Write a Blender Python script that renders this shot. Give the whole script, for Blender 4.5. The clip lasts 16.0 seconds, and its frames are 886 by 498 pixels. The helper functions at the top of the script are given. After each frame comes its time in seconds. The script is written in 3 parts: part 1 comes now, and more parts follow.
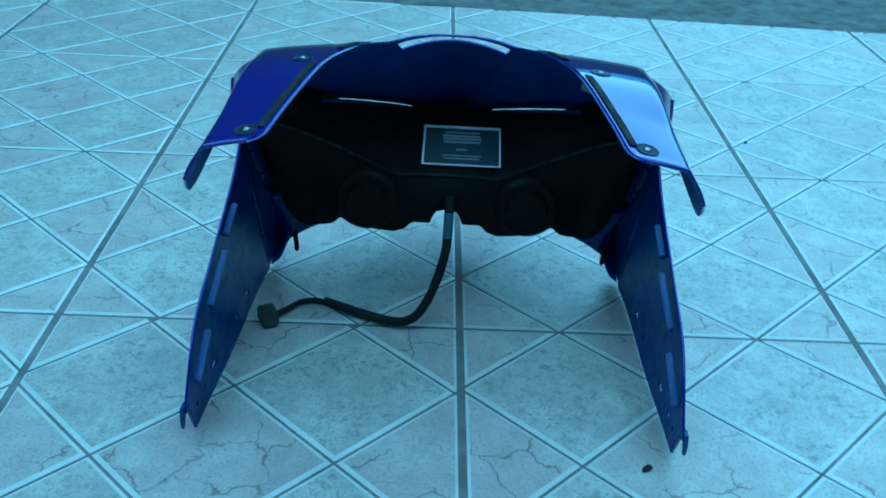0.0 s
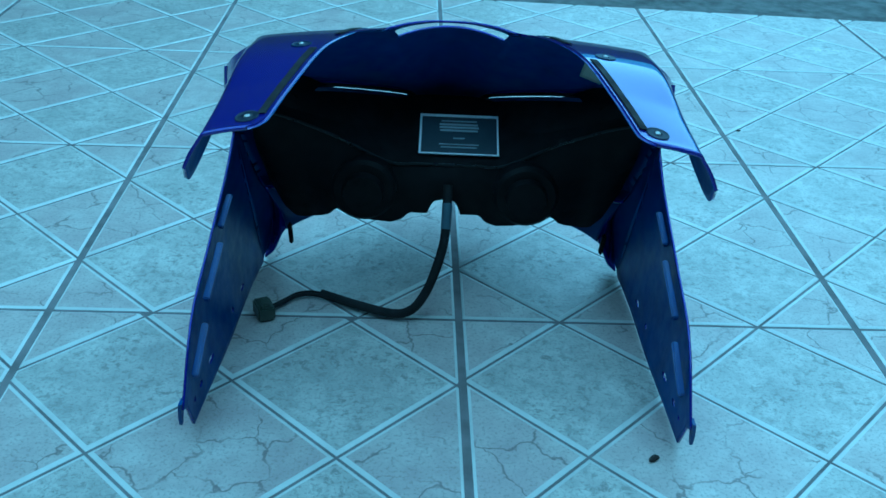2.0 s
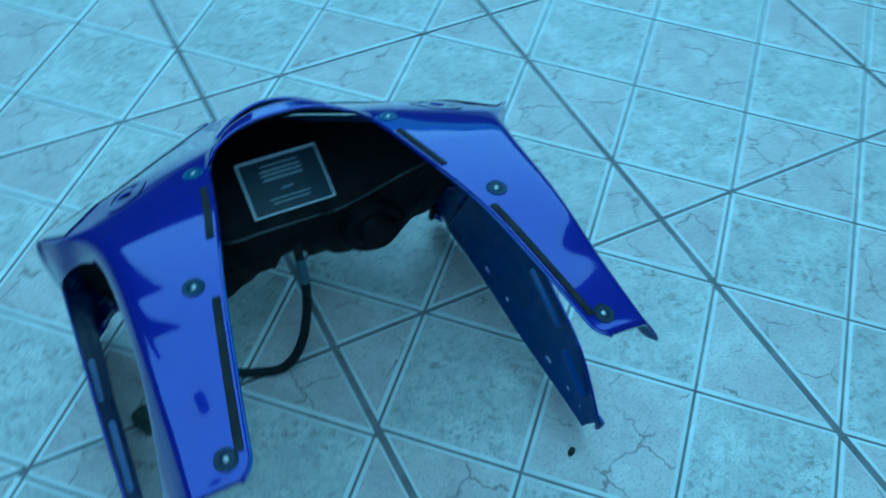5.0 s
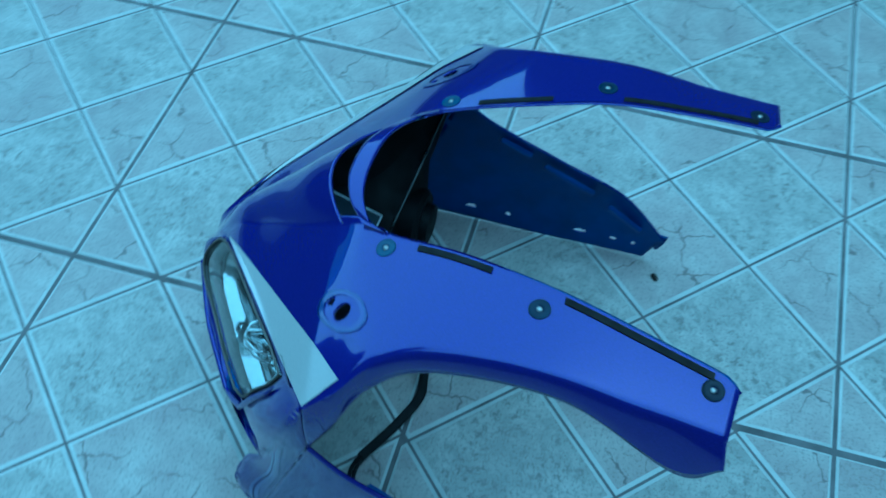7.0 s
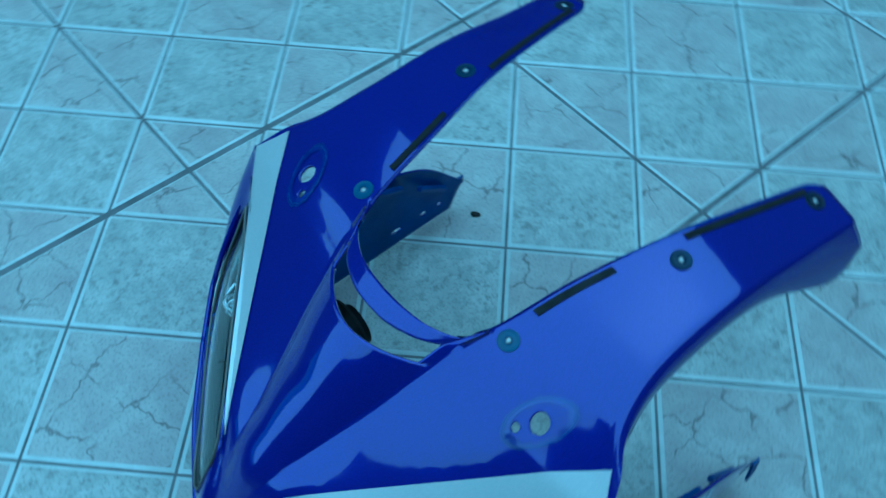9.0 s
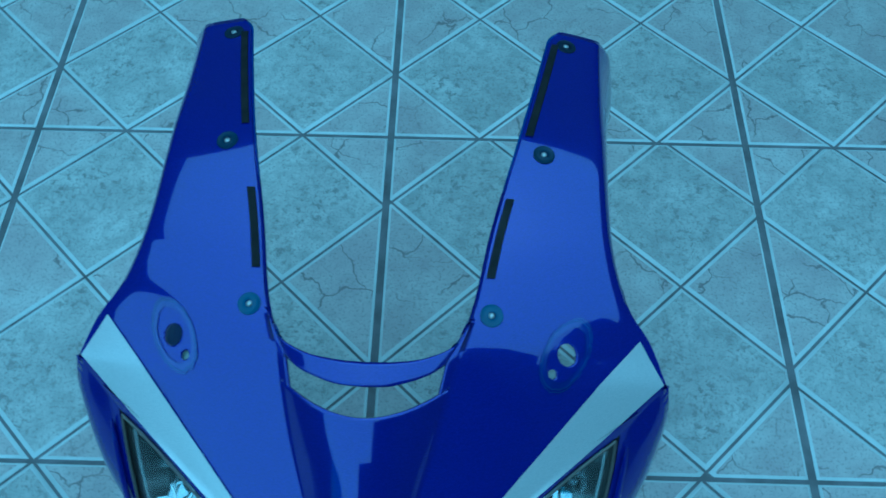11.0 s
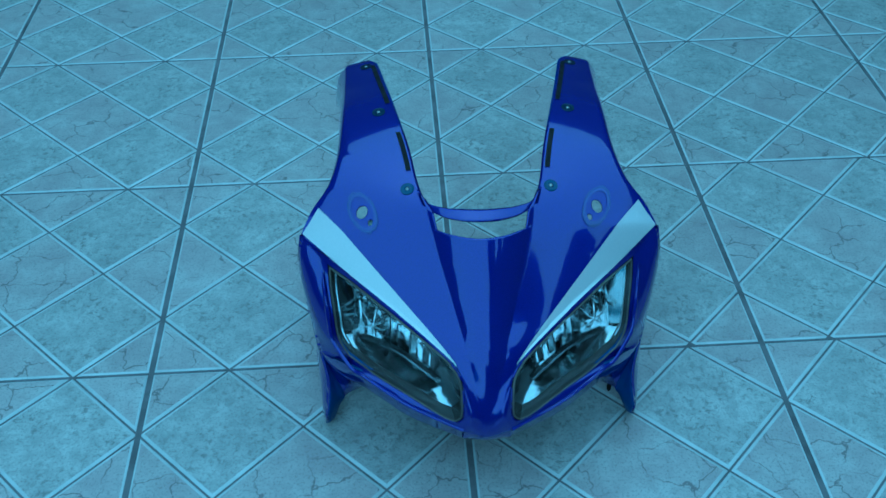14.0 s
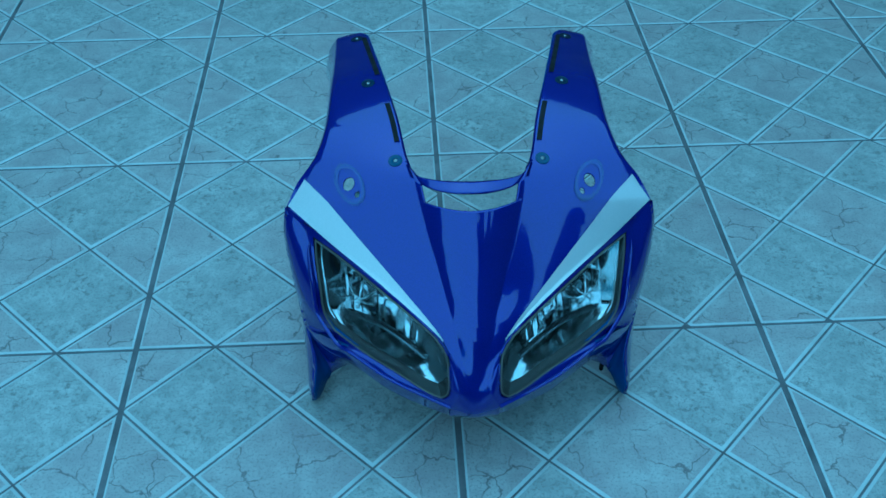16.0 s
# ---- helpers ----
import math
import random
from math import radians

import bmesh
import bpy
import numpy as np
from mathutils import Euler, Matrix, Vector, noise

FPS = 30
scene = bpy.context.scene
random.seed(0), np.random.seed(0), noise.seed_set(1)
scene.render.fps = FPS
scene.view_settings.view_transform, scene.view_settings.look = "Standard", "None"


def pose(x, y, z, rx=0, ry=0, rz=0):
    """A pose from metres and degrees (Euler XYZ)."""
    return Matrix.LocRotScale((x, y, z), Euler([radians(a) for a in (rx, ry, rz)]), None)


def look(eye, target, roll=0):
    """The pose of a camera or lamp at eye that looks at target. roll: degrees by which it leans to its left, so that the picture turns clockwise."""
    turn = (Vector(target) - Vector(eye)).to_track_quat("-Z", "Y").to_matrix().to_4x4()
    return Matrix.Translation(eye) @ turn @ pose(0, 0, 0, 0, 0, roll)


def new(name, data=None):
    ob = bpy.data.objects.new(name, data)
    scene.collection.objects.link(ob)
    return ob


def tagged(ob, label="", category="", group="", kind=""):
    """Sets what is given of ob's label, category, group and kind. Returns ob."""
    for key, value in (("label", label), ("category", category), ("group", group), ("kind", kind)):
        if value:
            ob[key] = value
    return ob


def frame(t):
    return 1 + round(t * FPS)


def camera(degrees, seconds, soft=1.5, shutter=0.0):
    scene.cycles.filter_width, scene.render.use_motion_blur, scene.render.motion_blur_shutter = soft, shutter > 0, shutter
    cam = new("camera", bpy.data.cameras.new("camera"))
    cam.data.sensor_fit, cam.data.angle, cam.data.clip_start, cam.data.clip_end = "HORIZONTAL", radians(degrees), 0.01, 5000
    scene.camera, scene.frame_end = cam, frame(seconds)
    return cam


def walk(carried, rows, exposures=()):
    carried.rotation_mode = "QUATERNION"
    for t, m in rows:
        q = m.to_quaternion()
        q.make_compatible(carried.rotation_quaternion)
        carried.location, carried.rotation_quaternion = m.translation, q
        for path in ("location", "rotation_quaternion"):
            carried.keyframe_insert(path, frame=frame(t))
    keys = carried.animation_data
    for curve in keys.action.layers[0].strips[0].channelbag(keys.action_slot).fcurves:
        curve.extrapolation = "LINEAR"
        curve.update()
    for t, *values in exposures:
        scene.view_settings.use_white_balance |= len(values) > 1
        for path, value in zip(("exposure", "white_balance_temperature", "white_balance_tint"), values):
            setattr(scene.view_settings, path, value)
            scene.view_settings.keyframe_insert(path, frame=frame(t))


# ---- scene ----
cam = camera(48.0, 16.0, soft=1.6, shutter=0.5)
PATH = [
    (0, (0.04, 0.899, 0.59), (0.005, -0.853, -0.373), 2.7),
    (0.5, (0.045, 0.901, 0.581), (-0.01, -0.839, -0.404), 1.6),
    (1, (0.055, 0.895, 0.579), (-0.002, -0.845, -0.405), 2.1),
    (1.5, (0.058, 0.891, 0.58), (-0.005, -0.855, -0.395), 2.4),
    (2, (0.058, 0.887, 0.578), (-0.016, -0.86, -0.394), 2.7),
    (2.5, (0.059, 0.879, 0.583), (-0.018, -0.854, -0.412), 2.4),
    (2.8, (0.066, 0.846, 0.621), (-0.015, -0.762, -0.565), 2.2),
    (3, (0.072, 0.838, 0.668), (0.003, -0.721, -0.583), 1.5),
    (3.2, (0.08, 0.822, 0.741), (0.002, -0.704, -0.55), 1.7),
    (3.5, (0.098, 0.805, 0.846), (0.007, -0.654, -0.519), 0.8),
    (4, (0.127, 0.768, 0.892), (-0.014, -0.57, -0.588), 0.1),
    (4.5, (0.161, 0.696, 0.903), (-0.082, -0.532, -0.657), -2.2),
    (4.7, (0.171, 0.637, 0.902), (-0.238, -0.535, -0.665), 1.0),
    (6.8, (0.548, 0.203, 0.925), (-0.595, -0.218, -0.661), -1.1),
    (7, (0.554, 0.142, 0.925), (-0.626, -0.146, -0.664), 2.7),
    (7.2, (0.58, 0.062, 0.906), (-0.691, -0.051, -0.634), 6.9),
    (7.5, (0.607, -0.015, 0.912), (-0.702, 0.035, -0.598), 9.3),
    (7.8, (0.595, -0.062, 0.898), (-0.665, 0.114, -0.645), 5.9),
    (8, (0.552, -0.11, 0.892), (-0.667, 0.172, -0.668), 6.1),
    (8.2, (0.507, -0.167, 0.885), (-0.653, 0.232, -0.694), 6.5),
    (8.5, (0.455, -0.205, 0.895), (-0.624, 0.268, -0.721), 1.5),
    (8.7, (0.396, -0.238, 0.905), (-0.574, 0.403, -0.729), 5.0),
    (9, (0.341, -0.297, 0.9), (-0.535, 0.514, -0.705), 3.0),
    (9.2, (0.327, -0.316, 0.889), (-0.459, 0.561, -0.728), 0.5),
    (11.3, (0.036, -0.407, 0.911), (0.063, 0.787, -0.693), 1.3),
    (11.5, (0.014, -0.429, 0.929), (0.054, 0.823, -0.63), 1.6),
    (11.7, (0.002, -0.462, 0.937), (0.05, 0.802, -0.612), 2.6),
    (12, (0.0, -0.541, 0.964), (0.069, 0.784, -0.532), 1.5),
    (12.2, (-0.003, -0.624, 0.981), (0.102, 0.735, -0.482), 1.9),
    (12.5, (-0.038, -0.731, 1.012), (0.063, 0.675, -0.406), 1.2),
    (12.8, (-0.063, -0.773, 1.025), (0.094, 0.649, -0.373), 1.5),
    (13, (-0.07, -0.796, 1.023), (0.108, 0.648, -0.349), 1.9),
    (13.3, (-0.07, -0.849, 1.021), (0.131, 0.587, -0.356), 2.2),
    (13.5, (-0.075, -0.888, 1.019), (0.067, 0.581, -0.331), 1.0),
    (14, (-0.076, -0.956, 1.028), (0.008, 0.556, -0.278), -0.6),
    (14.5, (-0.071, -0.972, 1.025), (-0.003, 0.552, -0.269), -1.2),
    (15, (-0.061, -0.971, 1.017), (0.005, 0.558, -0.27), -0.4),
    (15.5, (-0.055, -0.962, 1.0), (0.014, 0.557, -0.3), -0.8),
    (16, (-0.055, -0.954, 0.99), (0.016, 0.554, -0.322), -0.4),
]
walk(cam, [(t, look(eye, target, roll)) for t, eye, target, roll in PATH],
     exposures=[(0.0, 1.12, 3345, -37), (4.7, 0.93, 3330, -37), (6.8, 0.82, 3290, -37), (9.2, 0.74, 3235, -37), (11.5, 0.54, 3205, -37), (16.0, 0.49, 3200, -36)])

# ---------------------------------------------------------------- world and light
world = bpy.data.worlds.new("sky")
scene.world = world
world.use_nodes = True
wn, wl = world.node_tree.nodes, world.node_tree.links
sky = wn.new("ShaderNodeTexSky")
sky.sky_type = "NISHITA"
sky.sun_disc = False
sky.sun_elevation = radians(75)
sky.sun_rotation = radians(0)
sky.air_density, sky.dust_density, sky.ozone_density = 1.0, 1.0, 1.5
wl.new(sky.outputs[0], wn["Background"].inputs[0])
wn["Background"].inputs[1].default_value = 0.05
sun_data = bpy.data.lights.new("sun", "SUN")
sun_data.energy, sun_data.angle, sun_data.color = 1.64, radians(126), (1.0, 0.98, 0.95)
sun = new("sun", sun_data)
sun.matrix_world = pose(0, 0, 6, 18, 0, 0)


# ---------------------------------------------------------------- materials
def material(name, colour, rough=0.5, metal=0.0, **more):
    m = bpy.data.materials.new(name)
    m.use_nodes = True
    b = m.node_tree.nodes["Principled BSDF"]
    b.inputs["Base Color"].default_value = (*colour, 1)
    b.inputs["Roughness"].default_value = rough
    b.inputs["Metallic"].default_value = metal
    for key, value in more.items():
        b.inputs[key.replace("_", " ")].default_value = value
    return m


def nodes_of(m):
    return m.node_tree.nodes, m.node_tree.links, m.node_tree.nodes["Principled BSDF"]


def noise_node(m, scale, detail=4.0, rough=0.55, coords=None, distortion=0.0):
    n, l, _ = nodes_of(m)
    tex = n.new("ShaderNodeTexNoise")
    tex.inputs["Scale"].default_value = scale
    tex.inputs["Detail"].default_value = detail
    tex.inputs["Roughness"].default_value = rough
    tex.inputs["Distortion"].default_value = distortion
    if coords is None:
        coords = n.new("ShaderNodeTexCoord").outputs["Object"]
    l.new(coords, tex.inputs["Vector"])
    return tex.outputs["Fac"]


def ramp(m, fac, stops):
    n, l, _ = nodes_of(m)
    r = n.new("ShaderNodeValToRGB")
    while len(r.color_ramp.elements) < len(stops):
        r.color_ramp.elements.new(0.5)
    for e, (at, c) in zip(r.color_ramp.elements, stops):
        e.position = at
        e.color = (*c, 1) if not isinstance(c, (int, float)) else (c, c, c, 1)
    l.new(fac, r.inputs["Fac"])
    return r.outputs["Color"]


def mixed(m, fac, a, b, how="MIX"):
    n, l, _ = nodes_of(m)
    x = n.new("ShaderNodeMix")
    x.data_type, x.blend_type = "RGBA", how
    for v, socket in ((fac, x.inputs[0]), (a, x.inputs[6]), (b, x.inputs[7])):
        if isinstance(v, (int, float)):
            socket.default_value = v
        elif isinstance(v, tuple):
            socket.default_value = (*v, 1)
        else:
            l.new(v, socket)
    return x.outputs[2]


def bump(m, height, strength, distance):
    n, l, b = nodes_of(m)
    k = n.new("ShaderNodeBump")
    k.inputs["Strength"].default_value = strength
    k.inputs["Distance"].default_value = distance
    l.new(height, k.inputs["Height"])
    l.new(k.outputs["Normal"], b.inputs["Normal"])


def plastic(name, colour, rough, spread=0.25, grain=300, depth=0.0003, **more):
    """Plain moulded or painted stuff with a little grain and uneven gloss."""
    m = material(name, colour, rough, **more)
    n, l, b = nodes_of(m)
    f = noise_node(m, 24, 5)
    dark = tuple(c * (1 - spread) for c in colour)
    light = tuple(min(1, c * (1 + spread)) for c in colour)
    l.new(ramp(m, f, [(0.3, dark), (0.7, light)]), b.inputs["Base Color"])
    l.new(ramp(m, noise_node(m, 60, 3), [(0.3, max(0.02, rough * 0.8)), (0.7, min(1, rough * 1.25))]), b.inputs["Roughness"])
    bump(m, noise_node(m, grain, 2), 0.25, depth)
    return m


def tile_material(name, cracked):
    """Glazed stone-look ceramic; each tile and each diamond takes its own cut of the pattern."""
    m = material(name, (0.45, 0.43, 0.40), 0.35, **{"Specular_IOR_Level": 0.45})
    n, l, b = nodes_of(m)
    coord, info, geo = n.new("ShaderNodeTexCoord"), n.new("ShaderNodeObjectInfo"), n.new("ShaderNodeNewGeometry")
    shift = n.new("ShaderNodeVectorMath")
    shift.operation = "MULTIPLY_ADD"
    both = n.new("ShaderNodeCombineXYZ")
    l.new(info.outputs["Random"], both.inputs[0])
    l.new(geo.outputs["Random Per Island"], both.inputs[1])
    l.new(both.outputs[0], shift.inputs[0])
    shift.inputs[1].default_value = (37.0, 19.0, 0.0)
    l.new(coord.outputs["Object"], shift.inputs[2])
    at = shift.outputs[0]
    cloud = noise_node(m, 15, 6, 0.65, at)
    fleck = noise_node(m, 105, 5, 0.7, at, 0.25)
    grit = noise_node(m, 300, 4, 0.65, at)
    blotch = noise_node(m, 44, 5, 0.65, at, 0.4)
    if cracked:
        base = ramp(m, cloud, [(0.36, (0.42, 0.375, 0.355)), (0.5, (0.48, 0.44, 0.405)), (0.64, (0.56, 0.53, 0.485))])
        base = mixed(m, ramp(m, blotch, [(0.48, 0.0), (0.62, 0.4)]), base, (0.37, 0.325, 0.31))
        warp = n.new("ShaderNodeVectorMath")
        warp.operation = "MULTIPLY_ADD"
        wob = n.new("ShaderNodeTexNoise")
        wob.inputs["Scale"].default_value, wob.inputs["Detail"].default_value = 34, 5
        l.new(at, wob.inputs["Vector"])
        l.new(wob.outputs["Color"], warp.inputs[0])
        warp.inputs[1].default_value = (0.045, 0.045, 0.0)
        l.new(at, warp.inputs[2])
        cells = n.new("ShaderNodeTexVoronoi")
        cells.voronoi_dimensions, cells.feature = "2D", "DISTANCE_TO_EDGE"
        cells.inputs["Scale"].default_value = 17
        l.new(warp.outputs[0], cells.inputs["Vector"])
        line = ramp(m, cells.outputs["Distance"], [(0.0, 0.95), (0.012, 0.7), (0.028, 0.0)])
        where = ramp(m, noise_node(m, 13, 2, 0.5, at), [(0.42, 0.0), (0.54, 1.0)])
        crack = mixed(m, 1.0, line, where, "MULTIPLY")
        base = mixed(m, crack, base, (0.17, 0.15, 0.14))
    else:
        base = ramp(m, cloud, [(0.34, (0.42, 0.41, 0.375)), (0.5, (0.50, 0.485, 0.44)), (0.66, (0.61, 0.595, 0.54))])
        base = mixed(m, ramp(m, blotch, [(0.46, 0.0), (0.60, 0.55)]), base, (0.355, 0.34, 0.315))
        some = ramp(m, noise_node(m, 17, 3, 0.5, at), [(0.40, 0.25), (0.62, 1.0)])
        base = mixed(m, mixed(m, 1.0, ramp(m, fleck, [(0.51, 0.0), (0.61, 0.85)]), some, "MULTIPLY"), base, (0.22, 0.21, 0.19))
    base = mixed(m, ramp(m, grit, [(0.52, 0.0), (0.64, 0.6)]), base, (0.23, 0.215, 0.195))
    tone = ramp(m, info.outputs["Random"], [(0.0, 0.93), (1.0, 1.04)])
    base = mixed(m, 1.0, base, tone, "MULTIPLY")
    l.new(base, b.inputs["Base Color"])
    l.new(ramp(m, fleck, [(0.35, 0.28), (0.7, 0.5)]), b.inputs["Roughness"])
    bump(m, mixed(m, 0.4, fleck, grit), 0.35, 0.0008)
    return m


tile_speckled = tile_material("speckled_tile", False)
tile_cracked = tile_material("cracked_tile", True)
# paler than the tile: the sky's sheen on groove slopes is in the colour
lit_groove = plastic("lit_groove", (0.60, 0.60, 0.565), 0.35, 0.12)
# the shaded side of each groove, put in as a darker colour
groove_shade = plastic("groove_shade", (0.31, 0.305, 0.285), 0.6, 0.35)
grout = plastic("grout", (0.16, 0.15, 0.15), 0.9, 0.35, 400, 0.001)
cement = plastic("rough_cement", (0.11, 0.11, 0.105), 0.9, 0.5, 120, 0.004)
plaster = plastic("painted_plaster", (0.14, 0.135, 0.13), 0.85, 0.15, 90, 0.002)

blue = material("blue_paint", (0.02, 0.018, 0.22), 0.14, 0.3, **{"Specular_Tint": (0.2, 0.25, 0.6, 1.0), "Coat_Weight": 1.0, "Coat_Roughness": 0.025, "Coat_IOR": 1.55, "Specular_IOR_Level": 0.3})
_n, _l, _b = nodes_of(blue)
_l.new(ramp(blue, noise_node(blue, 900, 2), [(0.35, (0.021, 0.0135, 0.208)), (0.7, (0.031, 0.019, 0.295))]), _b.inputs["Base Color"])
_l.new(ramp(blue, noise_node(blue, 18, 5, 0.65), [(0.45, 0.015), (0.75, 0.07)]), _b.inputs["Coat Roughness"])
# slow waves in the clear coat
_k = _n.new("ShaderNodeBump")
_k.inputs["Strength"].default_value, _k.inputs["Distance"].default_value = 0.2, 0.0004
_l.new(noise_node(blue, 38, 2, 0.4), _k.inputs["Height"])
_l.new(_k.outputs["Normal"], _b.inputs["Coat Normal"])
blue_inside = plastic("blue_plastic_inside", (0.012, 0.034, 0.185), 0.42, 0.25)
silver = material("silver_decal", (0.62, 0.62, 0.62), 0.4, 0.4, **{"Coat_Weight": 0.6, "Coat_Roughness": 0.05})
_n, _l, _b = nodes_of(silver)
_l.new(ramp(silver, noise_node(silver, 1200, 1), [(0.3, (0.58, 0.58, 0.57)), (0.7, (0.68, 0.67, 0.66))]), _b.inputs["Base Color"])
black = plastic("black_plastic", (0.004, 0.004, 0.005), 0.6, 0.3, Specular_IOR_Level=0.15)
satin = plastic("satin_black", (0.010, 0.011, 0.012), 0.28, 0.2)
rubber = plastic("black_rubber", (0.010, 0.010, 0.011), 0.75, 0.3, Specular_IOR_Level=0.3)
grommet_grey = plastic("grey_rubber", (0.03, 0.06, 0.14), 0.4, 0.3)
grommet_dark = plastic("dark_rubber", (0.014, 0.026, 0.062), 0.45, 0.3, Specular_IOR_Level=0.3)
chrome = material("reflector_chrome", (0.60, 0.61, 0.61), 0.12, 1.0)
frosted = material("frosted_chrome", (0.34, 0.35, 0.35), 0.24, 1.0)
bump(chrome, noise_node(chrome, 70, 2), 0.2, 0.003)
rim_grey = plastic("moulded_grey", (0.11, 0.10, 0.085), 0.35, 0.2)
ledge_grey = plastic("ledge_grey", (0.024, 0.023, 0.021), 0.4, 0.25)
bright = material("bright_trim", (0.8, 0.82, 0.83), 0.2, 0.8)
smoked = material("dark_reflector", (0.16, 0.165, 0.17), 0.16, 0.85)
end_mirror = material("end_mirror", (0.42, 0.43, 0.43), 0.12, 1.0)
steel = material("dull_steel", (0.45, 0.45, 0.44), 0.45, 0.7)
# inside plastic made lighter: the ribs' reflected light is part of the colour
rib_lit_blue = plastic("lit_blue_rib", (0.03, 0.05, 0.22), 0.35, 0.15)
glass = material("clear_lens", (0.93, 0.96, 0.97), 0.01, 0.0, Transmission_Weight=1.0, IOR=1.25)
bulb_glass = material("bulb_glass", (0.95, 0.97, 1.0), 0.02, 0.0, Transmission_Weight=1.0, IOR=1.3)
residue = plastic("dull_residue", (0.014, 0.026, 0.15), 0.3, 0.4, Coat_Weight=0.6, Coat_Roughness=0.1)
dulled = plastic("dulled_paint", (0.020, 0.019, 0.22), 0.16, 0.2, Coat_Weight=1.0, Coat_Roughness=0.06, Coat_IOR=1.55, Metallic=0.3)
label_dark = plastic("label_print", (0.035, 0.045, 0.06), 0.5, 0.2)
label_white = plastic("label_border", (0.80, 0.81, 0.83), 0.5, 0.05)
label_grey = plastic("label_bars", (0.34, 0.36, 0.39), 0.5, 0.1)
sleeve_grey = plastic("grey_sleeve", (0.10, 0.13, 0.17), 0.4, 0.3)
sticker_pale = plastic("pale_sticker", (0.42, 0.45, 0.40), 0.6, 0.15)
connector_plastic = plastic("cloudy_connector", (0.055, 0.065, 0.05), 0.4, 0.3)
dirt = plastic("dark_speck", (0.02, 0.018, 0.015), 0.8, 0.3)


# ---------------------------------------------------------------- mesh tools
def mesh_object(name, bm, mats, parent=None, label="", smooth=True, sharp=35):
    me = bpy.data.meshes.new(name)
    bm.normal_update()
    bm.to_mesh(me)
    bm.free()
    for m in mats if isinstance(mats, (list, tuple)) else [mats]:
        me.materials.append(m)
    if smooth:
        me.shade_smooth()
        me.set_sharp_from_angle(angle=radians(sharp))
    ob = new(name, me)
    if parent is not None:
        ob.parent = parent
    return tagged(ob, label=label)


def part(name, bm, mat, parent, label="", smooth=True, sharp=35):
    return mesh_object(name, bm, mat, parent, label, smooth, sharp)


def curve(points, n=8):
    """A smooth line through the points, n steps between each two."""
    p = np.array(points, float)
    e = np.vstack([2 * p[0] - p[1], p, 2 * p[-1] - p[-2]])
    out = []
    for i in range(len(p) - 1):
        a, b, c, d = e[i : i + 4]
        for k in range(n):
            t = k / n
            out.append(0.5 * (2 * b + (c - a) * t + (2 * a - 5 * b + 4 * c - d) * t**2 + (3 * b - a - 3 * c + d) * t**3))
    out.append(p[-1])
    return np.array(out)


def resample(line, count):
    step = np.r_[0, np.cumsum(np.linalg.norm(np.diff(line, axis=0), axis=1))]
    at = np.linspace(0, step[-1], count)
    return np.stack([np.interp(at, step, line[:, k]) for k in range(3)], 1)


def ruled(a, b, steps, bulge=None, shape=None):
    """Rows from line a to line b; bulge(s) moves the middle of each row by a vector."""
    grid = np.zeros((len(a), steps + 1, 3))
    for j in range(steps + 1):
        v = j / steps
        grid[:, j] = a * (1 - v) + b * v
        if bulge is not None:
            w = math.sin(math.pi * v) if shape is None else shape(v)
            grid[:, j] += w * bulge
    return grid


def coons(top, right, bottom, left, bulge=(0, 0, 0), flat=0.5):
    """A sheet in four edges: top and bottom run one way, left and right from top to bottom."""
    n, m = len(top), len(left)
    grid = np.zeros((n, m, 3))
    for i in range(n):
        s = i / (n - 1)
        for j in range(m):
            t = j / (m - 1)
            p = (1 - t) * top[i] + t * bottom[i] + (1 - s) * left[j] + s * right[j]
            p = p - ((1 - s) * (1 - t) * top[0] + s * (1 - t) * top[-1] + (1 - s) * t * bottom[0] + s * t * bottom[-1])
            w = (math.sin(math.pi * s) * math.sin(math.pi * t)) ** flat if 0 < s < 1 and 0 < t < 1 else 0
            grid[i, j] = p + w * np.array(bulge)
    return grid


def add_grid(bm, grid, mirror=False, flip=False, mat=0):
    for side in (1, -1) if mirror else (1,):
        v = [[bm.verts.new((p[0] * side, p[1], p[2])) for p in row] for row in grid]
        for i in range(len(v) - 1):
            for j in range(len(v[0]) - 1):
                quad = [v[i][j], v[i + 1][j], v[i + 1][j + 1], v[i][j + 1]]
                if (side < 0) != flip:
                    quad.reverse()
                try:
                    bm.faces.new(quad).material_index = mat
                except ValueError:
                    pass


def box(bm, lo, hi, bevel=0.0, m=None):
    made = bmesh.ops.create_cube(bm, size=1)["verts"]
    for v in made:
        v.co = Vector([lo[k] + (v.co[k] + 0.5) * (hi[k] - lo[k]) for k in range(3)])
    if bevel:
        edges = list({e for v in made for e in v.link_edges})
        made = list({v for f in bmesh.ops.bevel(bm, geom=edges, offset=bevel, segments=2, affect="EDGES")["faces"] for v in f.verts} | {v for v in made if v.is_valid})
    if m is not None:
        bmesh.ops.transform(bm, matrix=m, verts=[v for v in made if v.is_valid])


